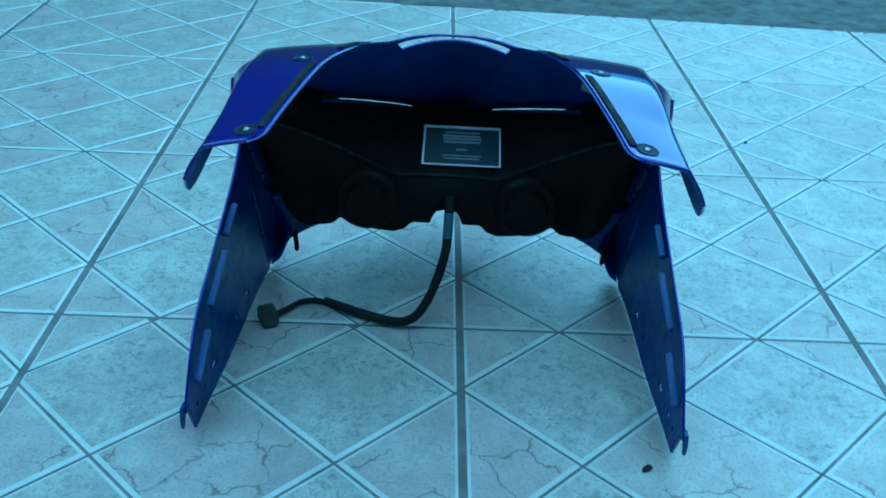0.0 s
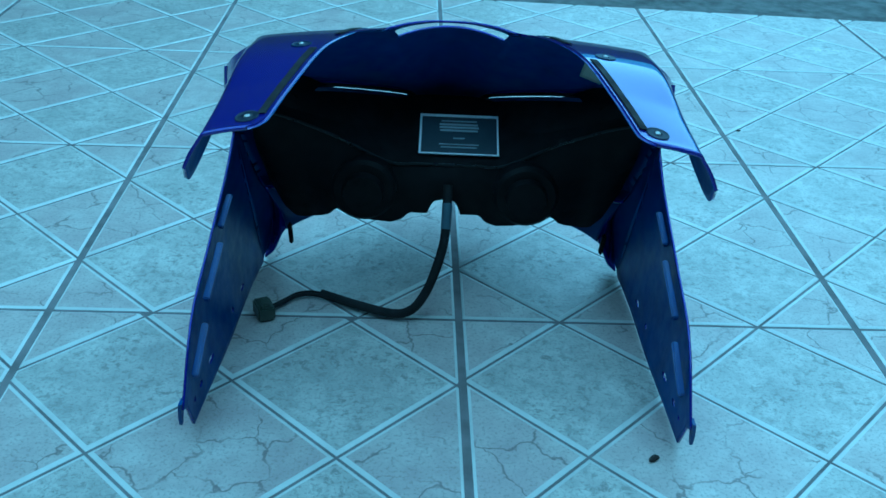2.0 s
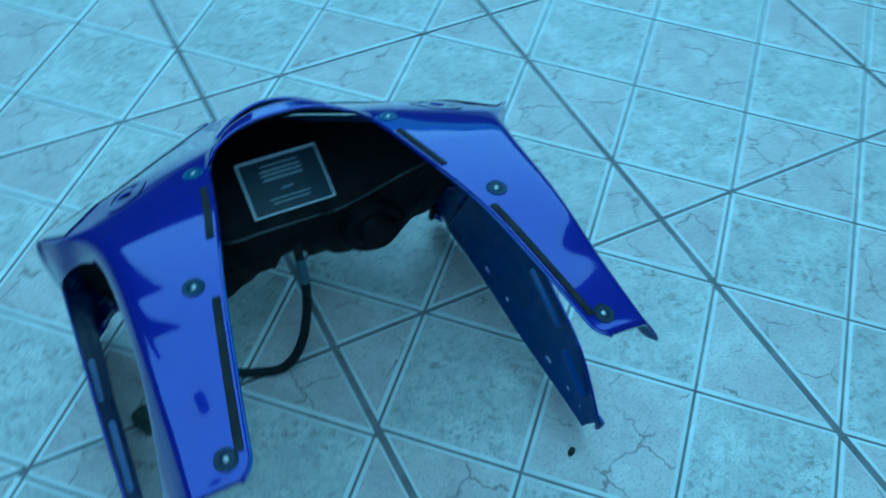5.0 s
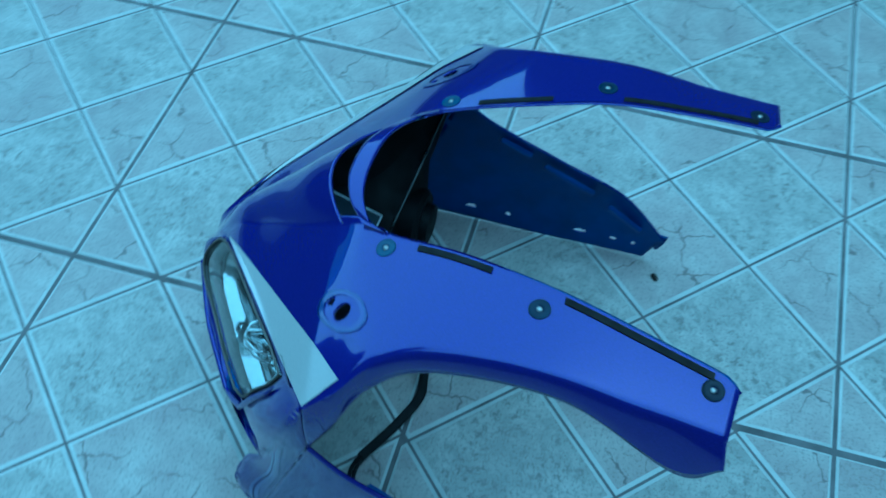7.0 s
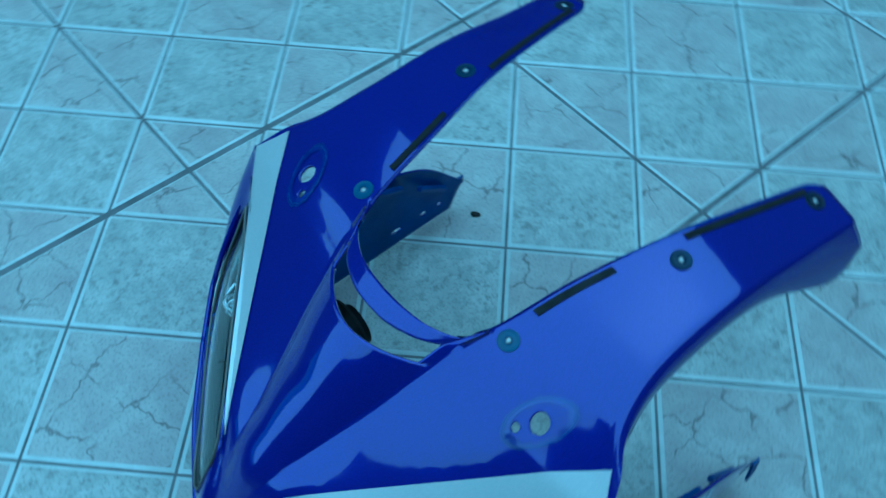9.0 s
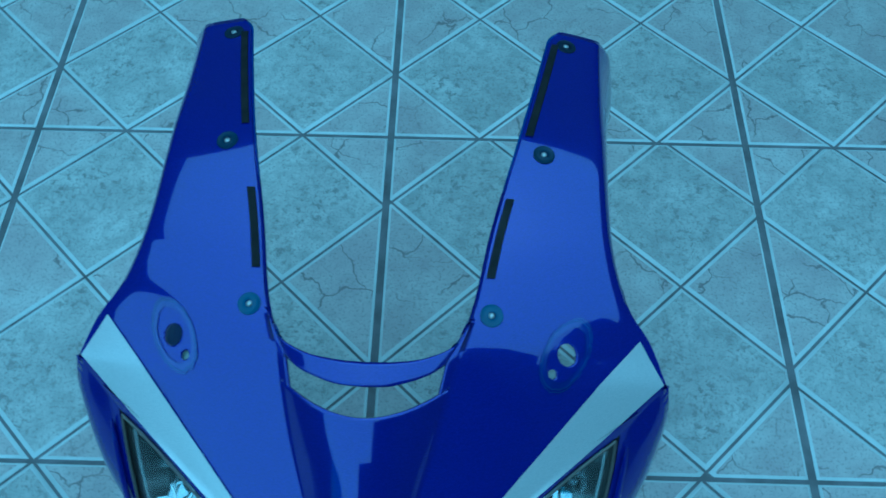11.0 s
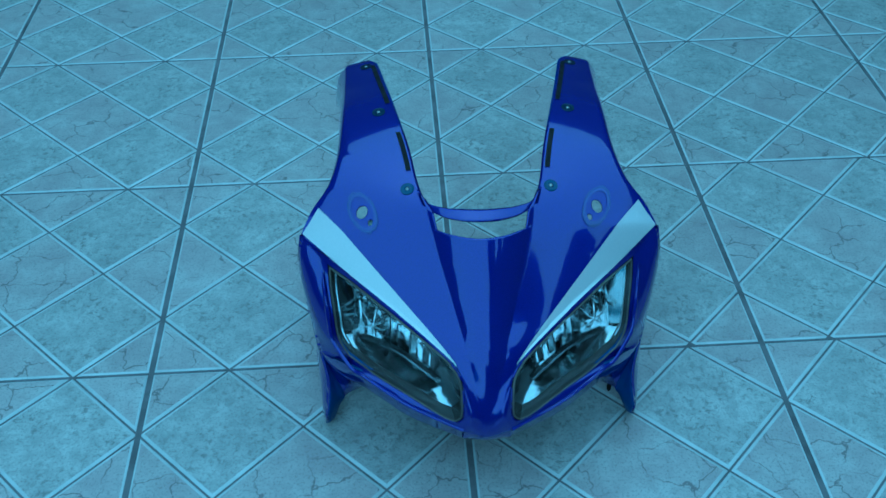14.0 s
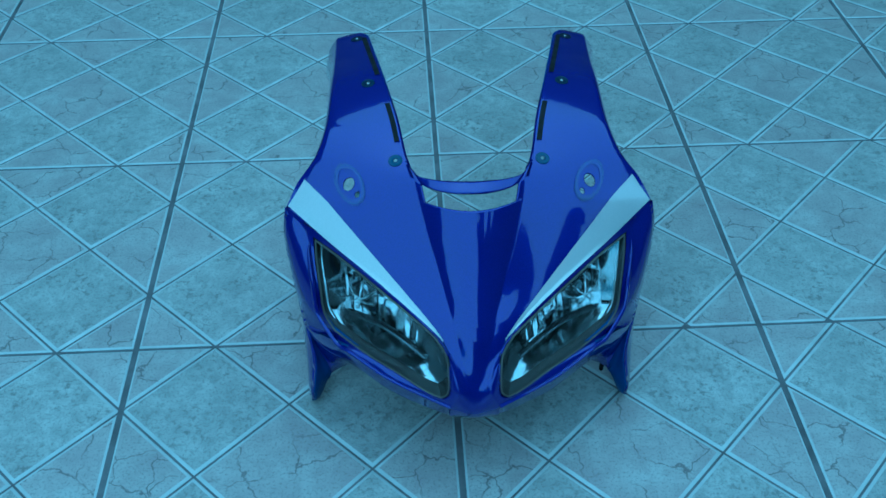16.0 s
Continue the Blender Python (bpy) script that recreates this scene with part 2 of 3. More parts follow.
def tube(bm, line, radius, sides=10):
    """A round tube along a line; radius may be one number or one for each point."""
    line = [Vector(p) for p in line]
    rings, side = [], Vector((0, 0, 1))
    for i, p in enumerate(line):
        way = (line[min(i + 1, len(line) - 1)] - line[max(i - 1, 0)]).normalized()
        u = way.cross(side)
        if u.length < 1e-3:
            u = way.cross(Vector((1, 0, 0)))
        u.normalize()
        w = way.cross(u)
        r = radius[i] if isinstance(radius, (list, tuple)) else radius
        rings.append([bm.verts.new(p + r * (math.cos(a) * u + math.sin(a) * w)) for a in (2 * math.pi * k / sides for k in range(sides))])
    for a, b in zip(rings, rings[1:]):
        for k in range(sides):
            bm.faces.new((a[k], a[(k + 1) % sides], b[(k + 1) % sides], b[k]))
    bm.faces.new(list(reversed(rings[0])))
    bm.faces.new(rings[-1])


def lathe(bm, profile, m, sides=24):
    """Turns (radius, height) pairs round the z axis of the pose m."""
    rings = []
    for r, h in profile:
        if r < 1e-6:
            rings.append([bm.verts.new(m @ Vector((0, 0, h)))])
        else:
            rings.append([bm.verts.new(m @ Vector((r * math.cos(a), r * math.sin(a), h))) for a in (2 * math.pi * k / sides for k in range(sides))])
    for a, b in zip(rings, rings[1:]):
        for k in range(sides):
            if len(a) == 1 and len(b) == 1:
                continue
            if len(a) == 1:
                bm.faces.new((a[0], b[k], b[(k + 1) % sides]))
            elif len(b) == 1:
                bm.faces.new((a[k], a[(k + 1) % sides], b[0]))
            else:
                bm.faces.new((a[k], a[(k + 1) % sides], b[(k + 1) % sides], b[k]))


# ---------------------------------------------------------------- ground and unseen walls
TILE = 0.43


def ground():
    bm = bmesh.new()
    s = 400.0
    vs = [bm.verts.new((x, y, -0.03)) for x, y in ((-s, -s), (s, -s), (s, s), (-s, s))]
    bm.faces.new(vs)
    tagged(mesh_object("ground", bm, cement, smooth=False), "dark rough cement ground beyond the tiled floor", "ground", kind="structure")


ground()


def wall(name, lo, hi):
    bm = bmesh.new()
    box(bm, lo, hi, 0.01)
    tagged(mesh_object(name, bm, plaster, smooth=False), "unseen plain wall added to shape reflections", "wall", kind="structure")


# added out of view; heights set to cut the sky's reflection on the paint
wall("unseen_wall_north", (-5.0, 3.6, -0.05), (5.0, 3.8, 4.8))
wall("unseen_wall_north_tall", (-5.0, 3.58, 4.79), (-1.9, 3.8, 6.0))
wall("unseen_wall_west", (-4.0, -4.2, -0.05), (-3.8, -1.5, 1.8))
wall("unseen_wall_west_step", (-4.0, -1.5, -0.05), (-3.8, 0.5, 4.5))
wall("unseen_wall_west_tall", (-4.0, 0.5, -0.05), (-3.8, 3.58, 6.0))
wall("unseen_wall_east", (2.4, -1.8, -0.05), (2.6, 3.58, 2.6))
wall("unseen_wall_east_step", (2.4, -2.8, -0.05), (2.6, -1.8, 3.5))
wall("unseen_wall_east_tall", (2.4, -4.2, -0.05), (2.6, -2.8, 6.6))
wall("unseen_wall_south", (-4.0, -4.4, -0.05), (-0.45, -4.2, 0.75))
wall("unseen_wall_south_low", (-0.45, -4.4, -0.05), (0.9, -4.2, 2.3))
wall("unseen_wall_south_step", (0.9, -4.4, -0.05), (1.75, -4.2, 3.95))
wall("unseen_wall_south_tall", (1.75, -4.4, -0.05), (2.6, -4.2, 7.2))

# ---------------------------------------------------------------- the fairing
YAW = -1.7
fairing = new("motorcycle_fairing")
fairing.matrix_world = pose(0.021, 0.0035, 0, 0, 0, YAW)
tagged(fairing, "glossy blue motorcycle front fairing with silver stripes standing on tiled floor", "fairing")

# lines of one half (x > 0); y runs to the rear, z up
INNER = curve([(0.130, 0.265, 0.321), (0.118, 0.200, 0.329), (0.103, 0.125, 0.334), (0.086, 0.050, 0.324), (0.076, -0.005, 0.310),
               (0.066, -0.038, 0.300), (0.059, -0.062, 0.285), (0.050, -0.095, 0.260), (0.040, -0.125, 0.237), (0.030, -0.155, 0.213),
               (0.021, -0.185, 0.192), (0.013, -0.2095, 0.1635)], 12)
# the inner rear corner of each arm is rounded off
INNER[:, 0] += 0.008 * np.clip((INNER[:, 1] - 0.251) / 0.014, 0, 1) ** 2
CREASE = curve([(0.172, 0.2635, 0.310), (0.170, 0.205, 0.3140), (0.170, 0.135, 0.3185), (0.173, 0.055, 0.3085), (0.184, 0.010, 0.294),
                (0.203, -0.013, 0.276), (0.216, -0.036, 0.258)], 12)
BROW = curve([(0.216, -0.036, 0.258), (0.169, -0.073, 0.242), (0.123, -0.111, 0.226), (0.077, -0.150, 0.2085), (0.045, -0.179, 0.192), (0.025, -0.201, 0.172)], 12)
SIDE = curve([(0.216, -0.036, 0.258), (0.221, -0.046, 0.235), (0.219, -0.058, 0.200), (0.212, -0.074, 0.158), (0.203, -0.092, 0.115)], 12)
LIP = curve([(0.203, -0.092, 0.115), (0.188, -0.111, 0.109), (0.172, -0.125, 0.104), (0.157, -0.135, 0.103), (0.123, -0.159, 0.095), (0.089, -0.182, 0.0875), (0.0285, -0.209, 0.079)], 12)
NOSE = np.vstack([curve([(0.0285, -0.209, 0.079), (0.0282, -0.225, 0.098), (0.0275, -0.232, 0.121)], 6)[:-1], curve([(0.0275, -0.232, 0.121), (0.0185, -0.2285, 0.145), (0.025, -0.201, 0.172)], 12)])
H_TOP = curve([(0.184, -0.067, 0.237), (0.153, -0.091, 0.2285), (0.120, -0.120, 0.2185), (0.087, -0.148, 0.207), (0.056, -0.1745, 0.195), (0.041, -0.188, 0.188)], 12)
H_SIDE = curve([(0.184, -0.067, 0.237), (0.1835, -0.080, 0.214), (0.1800, -0.099, 0.186), (0.1762, -0.114, 0.1595), (0.164, -0.1300, 0.1460)], 12)
H_LOW = curve([(0.164, -0.1300, 0.1460), (0.130, -0.1575, 0.1380), (0.085, -0.191, 0.1325), (0.052, -0.2165, 0.1285), (0.0355, -0.2265, 0.1285)], 12)
H_NOSE = curve([(0.0355, -0.2265, 0.1285), (0.0278, -0.2265, 0.1365), (0.0265, -0.2185, 0.1525), (0.029, -0.203, 0.174), (0.041, -0.188, 0.188)], 9)
FOLD = curve([(0.203, -0.092, 0.115), (0.190, -0.110, 0.121), (0.175, -0.128, 0.133), (0.156, -0.145, 0.135), (0.122, -0.172, 0.129), (0.088, -0.197, 0.1245), (0.0275, -0.232, 0.121)], 12)
CENTRE = curve([(0, -0.091, 0.291), (0, -0.116, 0.269), (0, -0.141, 0.243), (0, -0.170, 0.2155), (0, -0.1945, 0.1905), (0, -0.2135, 0.160)], 12)
CHIN = curve([(0, -0.2135, 0.160), (0, -0.2285, 0.134), (0, -0.2340, 0.108), (0, -0.2110, 0.076)], 12)
CHEEK = curve([(0.013, -0.2095, 0.1635), (0.0095, -0.2280, 0.138), (0.010, -0.2335, 0.110), (0.015, -0.2105, 0.077)], 12)
RIM = curve([tuple(INNER[52]), (0.0625, -0.0365, 0.3025), (0.042, -0.0495, 0.3045), (0.020, -0.0548, 0.306), (0.0, -0.056, 0.306)], 8)
SLOT = curve([(0.0560, -0.0500, 0.2975), (0.046, -0.0590, 0.2990), (0.034, -0.0655, 0.3000), (0.018, -0.0710, 0.3010), (0.0, -0.0725, 0.3015)], 8)
FLANGE = curve([(0.183, 0.268, 0.290), (0.186, 0.237, 0.272), (0.173, 0.150, 0.303), (0.174, 0.052, 0.292), (0.187, 0.007, 0.264),
                (0.207, -0.016, 0.228), (0.214, -0.037, 0.190)], 12)
LEG_TOP = curve([(0.214, -0.037, 0.190), (0.2165, 0.000, 0.160), (0.219, 0.080, 0.124), (0.220, 0.154, 0.093), (0.219, 0.211, 0.036)], 12)
LEG_LOW = curve([(0.205, -0.106, 0.003), (0.209, -0.040, 0.003), (0.211, 0.060, 0.003), (0.215, 0.140, 0.003), (0.217, 0.190, 0.004)], 12)
LEG_FRONT = curve([(0.203, -0.092, 0.115), (0.193, -0.116, 0.080), (0.199, -0.130, 0.032), (0.205, -0.106, 0.003)], 12)


def shell():
    bm = bmesh.new()
    rise = np.r_[np.linspace(0.0006, 0.001, 37), np.linspace(0.001, 0.003, 37)[1:], np.linspace(0.003, 0.0, 61)[1:]]
    top = ruled(INNER, np.vstack([CREASE, BROW[1:]]), 36, np.stack([0 * rise, -0.4 * rise, rise], 1))
    # the arms are level on top and roll over at their outer edge
    for i in range(64):
        for j in range(37):
            v = j / 36
            top[i, j, 2] += (0.003 + 0.0045 * min(1.0, max(0.0, (i - 14) / 14))) * min(1.0, (64 - i) / 26) * v * (1 - v**26)
    add_grid(bm, top, True)
    arch = np.zeros((61, 19, 3))
    for j in range(19):
        v = j / 18
        arch[:, j] = CENTRE + (INNER[72:] - CENTRE) * np.array((v, v**1.9, v**1.9))
    add_grid(bm, arch, True)
    add_grid(bm, ruled(RIM, SLOT, 6), True)
    cheek_in = np.vstack([np.linspace(RIM[0], SLOT[0], 11)[:-1], np.linspace(SLOT[0], arch[0, 16], 11)])
    add_grid(bm, ruled(INNER[52:73], cheek_in, 4), True)
    chin = np.zeros((37, 19, 3))
    for j in range(19):
        v = j / 18
        chin[:, j] = CHIN + (CHEEK - CHIN) * np.array((v, v**1.9, v**1.9))
    add_grid(bm, chin, True)
    add_grid(bm, ruled(CHEEK, NOSE[::-1], 36), True)
    for outer, hole, push in ((BROW, H_TOP, (0.0, -0.001, 0.001)), (NOSE[12:][::-1], resample(H_NOSE[::-1], 25), (0.0, -0.001, 0.0)),
                              (SIDE, H_SIDE, (0.005, -0.005, 0.0)), (FOLD, resample(H_LOW, 73), (0.0, -0.001, 0.0)), (LIP, FOLD, (0.0, -0.0015, 0.0))):
        fade = np.sin(np.pi * np.linspace(0, 1, len(outer)))[:, None]
        add_grid(bm, ruled(outer, hole, 7, fade * np.array([push])), True)
    # turned-in edge of the headlight opening
    for hole, way in ((H_TOP, False), (H_SIDE, True), (H_LOW, True), (H_NOSE, True)):
        add_grid(bm, ruled(hole, hole + np.array((-0.001, 0.005, 0.0)), 2), True, flip=way)
    # outer side of each arm, then the cheek in front of the opening
    add_grid(bm, ruled(CREASE, FLANGE, 8, np.array([[0.0012, 0, 0.0]] * 73)), True)
    # leg panel
    front = resample(np.vstack([SIDE[12:], LEG_FRONT[1:]]), 40)
    upper = resample(LEG_TOP, 60)
    lower = resample(LEG_LOW, 60)
    head = resample(np.vstack([LEG_TOP[:1] + (LEG_FRONT[-1] - LEG_TOP[0]) * k for k in np.linspace(0, 1, 20)]), 30)
    tail = resample(np.array([LEG_TOP[-1], LEG_TOP[-1] + (-0.001, -0.008, -0.004), LEG_LOW[-1]]), 30)
    add_grid(bm, coons(upper, tail, lower, head, (0.006, 0, 0), 0.7), True, flip=True)
    cheek = resample(np.vstack([SIDE[::1], LEG_FRONT[1:]]), 50)
    rear = resample(np.vstack([CREASE[-1:], FLANGE[-1:], head[1:]]), 50)
    add_grid(bm, ruled(cheek, rear, 6, np.array([[0.002, 0, 0]] * 50)), True, flip=False)
    # inward returns: under the lip, along the leg front and along the leg foot
    add_grid(bm, ruled(LIP, LIP * np.array((0.93, 1, 1)) + np.array((0, 0.022, -0.001)), 3, np.array([[0, 0, -0.003]] * 73)), True)
    add_grid(bm, ruled(np.array(CHIN[-1:].tolist() + [LIP[-1].tolist()]), np.array([(0, -0.184, 0.076), (0.027, -0.182, 0.077)]), 3), True)
    # web that turns in from the leg front and the lip to the back of the chin
    front_edge = np.vstack([LEG_FRONT[:31][::-1], LIP[1:53]])
    web = curve([(0.203, -0.113, 0.004), (0.195, -0.116, 0.010), (0.189, -0.115, 0.022), (0.182, -0.110, 0.037), (0.169, -0.107, 0.050), (0.143, -0.106, 0.064), (0.119, -0.106, 0.076)], 10)
    add_grid(bm, ruled(resample(front_edge, 50), resample(web, 50), 6, np.array([[0.0, -0.004, 0.0]] * 50)), True)
    add_grid(bm, ruled(INNER[:61], INNER[:61] + np.array((-0.0005, 0.0, -0.0018)), 1), True, flip=True)
    bmesh.ops.remove_doubles(bm, verts=bm.verts, dist=0.0006)
    bm.normal_update()
    for f in bm.faces:
        c = f.calc_center_median()
        inside = Vector((0, max(-0.05, min(0.3, c.y)), min(c.z, 0.12)))
        if f.normal.dot(c - inside) < 0:
            f.normal_flip()
    # the folds run out towards the nose
    tip = [v for v in bm.verts if v.co.y < -0.135 and abs(v.co.x) < 0.024 and v.co.z > 0.07 and not v.is_boundary]
    for k in range(14):
        some = [v for v in tip if v.co.y < -0.135 - 0.003 * k]
        bmesh.ops.smooth_vert(bm, verts=some, factor=0.5, use_axis_x=False, use_axis_y=True, use_axis_z=True)
    # slots along the foot of each leg
    for side in (1, -1):
        for y, long in ((-0.018, 0.007), (0.027, 0.004), (0.113, 0.008), (0.152, 0.005), (0.176, 0.003)):
            def inside_slot(f, grow):
                c = f.calc_center_median()
                return c.x * side > 0.195 and ((c.y - y) / (long * grow)) ** 2 + ((c.z - 0.020) / (0.0026 * grow)) ** 2 < 1
            bmesh.ops.subdivide_edges(bm, edges=list({e for f in bm.faces if inside_slot(f, 2.6) for e in f.edges}), cuts=3, use_grid_fill=True)
            bmesh.ops.delete(bm, geom=[f for f in bm.faces if inside_slot(f, 1.0)], context="FACES")
    # bored holes for the mirrors
    for side in (1, -1):
        for x, y, r in ((0.141, -0.031, 0.0068), (0.131, -0.044, 0.0030)):
            near = [f for f in bm.faces if (f.calc_center_median().xy - Vector((side * x, y))).length < 1.7 * r and f.calc_center_median().z > 0.2]
            bmesh.ops.subdivide_edges(bm, edges=list({e for f in near for e in f.edges}), cuts=3, use_grid_fill=True)
            gone = [f for f in bm.faces if (f.calc_center_median().xy - Vector((side * x, y))).length < r and f.calc_center_median().z > 0.2]
            rimmed = {v for f in gone for v in f.verts}
            bmesh.ops.delete(bm, geom=gone, context="FACES")
            for v in rimmed:
                if v.is_valid and v.is_boundary:
                    d = v.co.xy - Vector((side * x, y))
                    d = d.normalized() * r
                    v.co.x, v.co.y = side * x + d.x, y + d.y
    return bm


shell_bm = shell()
from mathutils.bvhtree import BVHTree
SKIN = BVHTree.FromBMesh(shell_bm)


def skin(x, y, lift=0.0):
    """The point of the upper skin over (x, y), raised along its normal, and the normal."""
    hit, normal, _, _ = SKIN.ray_cast(Vector((x, y, 0.6)), Vector((0, 0, -1)))
    if hit is None:
        hit, normal, _, _ = SKIN.find_nearest(Vector((x, y, 0.3)))
    if normal.z < 0:
        normal = -normal
    return hit + normal * lift, normal


shell_ob = part("shell", shell_bm, [blue, blue_inside], fairing, "glossy deep blue painted shell", sharp=40)
solid = shell_ob.modifiers.new("thickness", "SOLIDIFY")
solid.thickness, solid.offset, solid.material_offset = 0.0024, -1.0, 1


def stripe(side):
    bm = bmesh.new()
    rows = []
    a, b, c = Vector((0.2135, -0.036)), Vector((0.194, -0.013)), Vector((0.034, -0.1885))
    for i in range(61):
        t = i / 60
        p, q = b.lerp(c, t), a.lerp(c + Vector((0.002, -0.001)), t)
        rows.append([skin(side * p.lerp(q, k / 8).x, p.lerp(q, k / 8).y, 0.0012)[0] for k in range(9)])
    add_grid(bm, np.array([[tuple(p) for p in r] for r in rows]))
    bmesh.ops.recalc_face_normals(bm, faces=bm.faces)
    return bm


for side in (1, -1):
    part("stripe", stripe(side), silver, fairing, "tapering silver stripe")


def on_skin(x, y, lift=0.0):
    p, n = skin(x, y, lift)
    return Matrix.Translation(p) @ n.to_track_quat("Z", "Y").to_matrix().to_4x4()


recess = plastic("dark_recess", (0.011, 0.016, 0.036), 0.5, 0.3, Specular_IOR_Level=0.3)


def grommet(x, y, mat, label):
    bm = bmesh.new()
    lathe(bm, [(0.0084, -0.0008), (0.0083, -0.0001), (0.0078, 0.0001), (0.0068, -0.0003), (0.0034, -0.0003), (0.0026, 0.0002)], on_skin(x, y, 0.0007))
    ob = part("grommet", bm, mat, fairing, label)
    bm = bmesh.new()
    lathe(bm, [(0.0024, -0.0002), (0.0020, 0.0005), (0.0012, 0.0009), (0.0, 0.001)], on_skin(x, y, 0.0006), 14)
    part("rivet", bm, steel, ob, "bright metal rivet")


def foam(points, width):
    bm = bmesh.new()
    line = curve(points + [], 8)
    rows = []
    for i, p in enumerate(line):
        rows.append([tuple(skin(p[0] + dx * width, p[1], h)[0]) for dx, h in ((-0.5, 0.0003), (-0.42, 0.0012), (0.42, 0.0012), (0.5, 0.0003))])
    add_grid(bm, np.array(rows))
    bmesh.ops.recalc_face_normals(bm, faces=bm.faces)
    part("foam_strip", bm, rubber, fairing, "black foam strip")


def bead(side):
    """The rounded ridge that runs down beside the headlight and under it."""
    up = H_SIDE[4:-8] + np.array((0.0060, -0.0015, 0.0))
    path = curve([tuple(p) for p in np.vstack([up[::6], FOLD[34::6], FOLD[-1:]])], 4) * np.array((side, 1, 1))
    count = len(path)
    bm = bmesh.new()
    tube(bm, [tuple(p) for p in path], [0.0026 * min(1.0, 0.25 + 8 * k / count) for k in range(count)], 10)
    bmesh.ops.recalc_face_normals(bm, faces=bm.faces)
    part("ridge", bm, blue, fairing, "rounded painted ridge round headlight")


def gasket_mark(side):
    bm = bmesh.new()
    centre, along, across = Vector((0.140, -0.031)), Vector((0.53, 0.85)).normalized(), Vector((0.85, -0.53)).normalized()
    rng = random.Random(11 if side > 0 else 12)
    wobble = [1 + 0.03 * rng.uniform(-1, 1) for _ in range(48)]

    def ring(k):
        made = []
        for i in range(48):
            a = 2 * math.pi * i / 48
            q = centre + k * wobble[i] * (0.0265 * math.cos(a) * along + 0.0145 * math.sin(a) * across)
            made.append(bm.verts.new(skin(side * q.x, q.y, 0.0008)[0]))
        return made

    for k0, k1, mat in ((0.74, 0.90, 1), (0.90, 0.935, 0), (0.935, 0.98, 1), (0.98, 1.0, 0)):
        a, b = ring(k0), ring(k1)
        for i in range(48):
            f = bm.faces.new((a[i], a[(i + 1) % 48], b[(i + 1) % 48], b[i]))
            f.material_index = mat
    bmesh.ops.recalc_face_normals(bm, faces=bm.faces)
    part("mirror_gasket", bm, [residue, dulled], fairing, "oval mirror mount mark")


for side in (1, -1):
    grommet(side * 0.141, 0.247, recess, "dark round bolt recess")
    grommet(side * 0.121, 0.116, grommet_dark, "round dark rubber washer")
    grommet(side * 0.086, -0.014, grommet_grey, "round grey rubber grommet")
    for y0, y1 in ((0.246, 0.132), (0.074, 0.012)):
        ys = np.linspace(y0, y1, 5)
        foam([(side * (np.interp(y, INNER[::-1, 1], INNER[::-1, 0]) + 0.0049), y, 0) for y in ys], 0.0062)
    gasket_mark(side)
    bead(side)


# ---------------------------------------------------------------- headlights
def sheet(depth, shrink, bulge, flat, n=28, m=18):
    """A sheet across the headlight opening, set back by depth."""
    edges = [resample(e, k) for e, k in ((H_TOP, n), (H_NOSE[::-1], m), (H_LOW[::-1], n), (H_SIDE, m))]
    top, nose, low, side = edges[0], edges[1], edges[2][::-1], edges[3]
    grid = coons(top, nose, low, side, bulge, flat)
    mid = grid.mean((0, 1))
    return mid + (grid - mid) * shrink + np.array((-0.004, 1.0, -0.06)) * depth


def mirrored(grid, side):
    return grid * np.array((side, 1, 1))


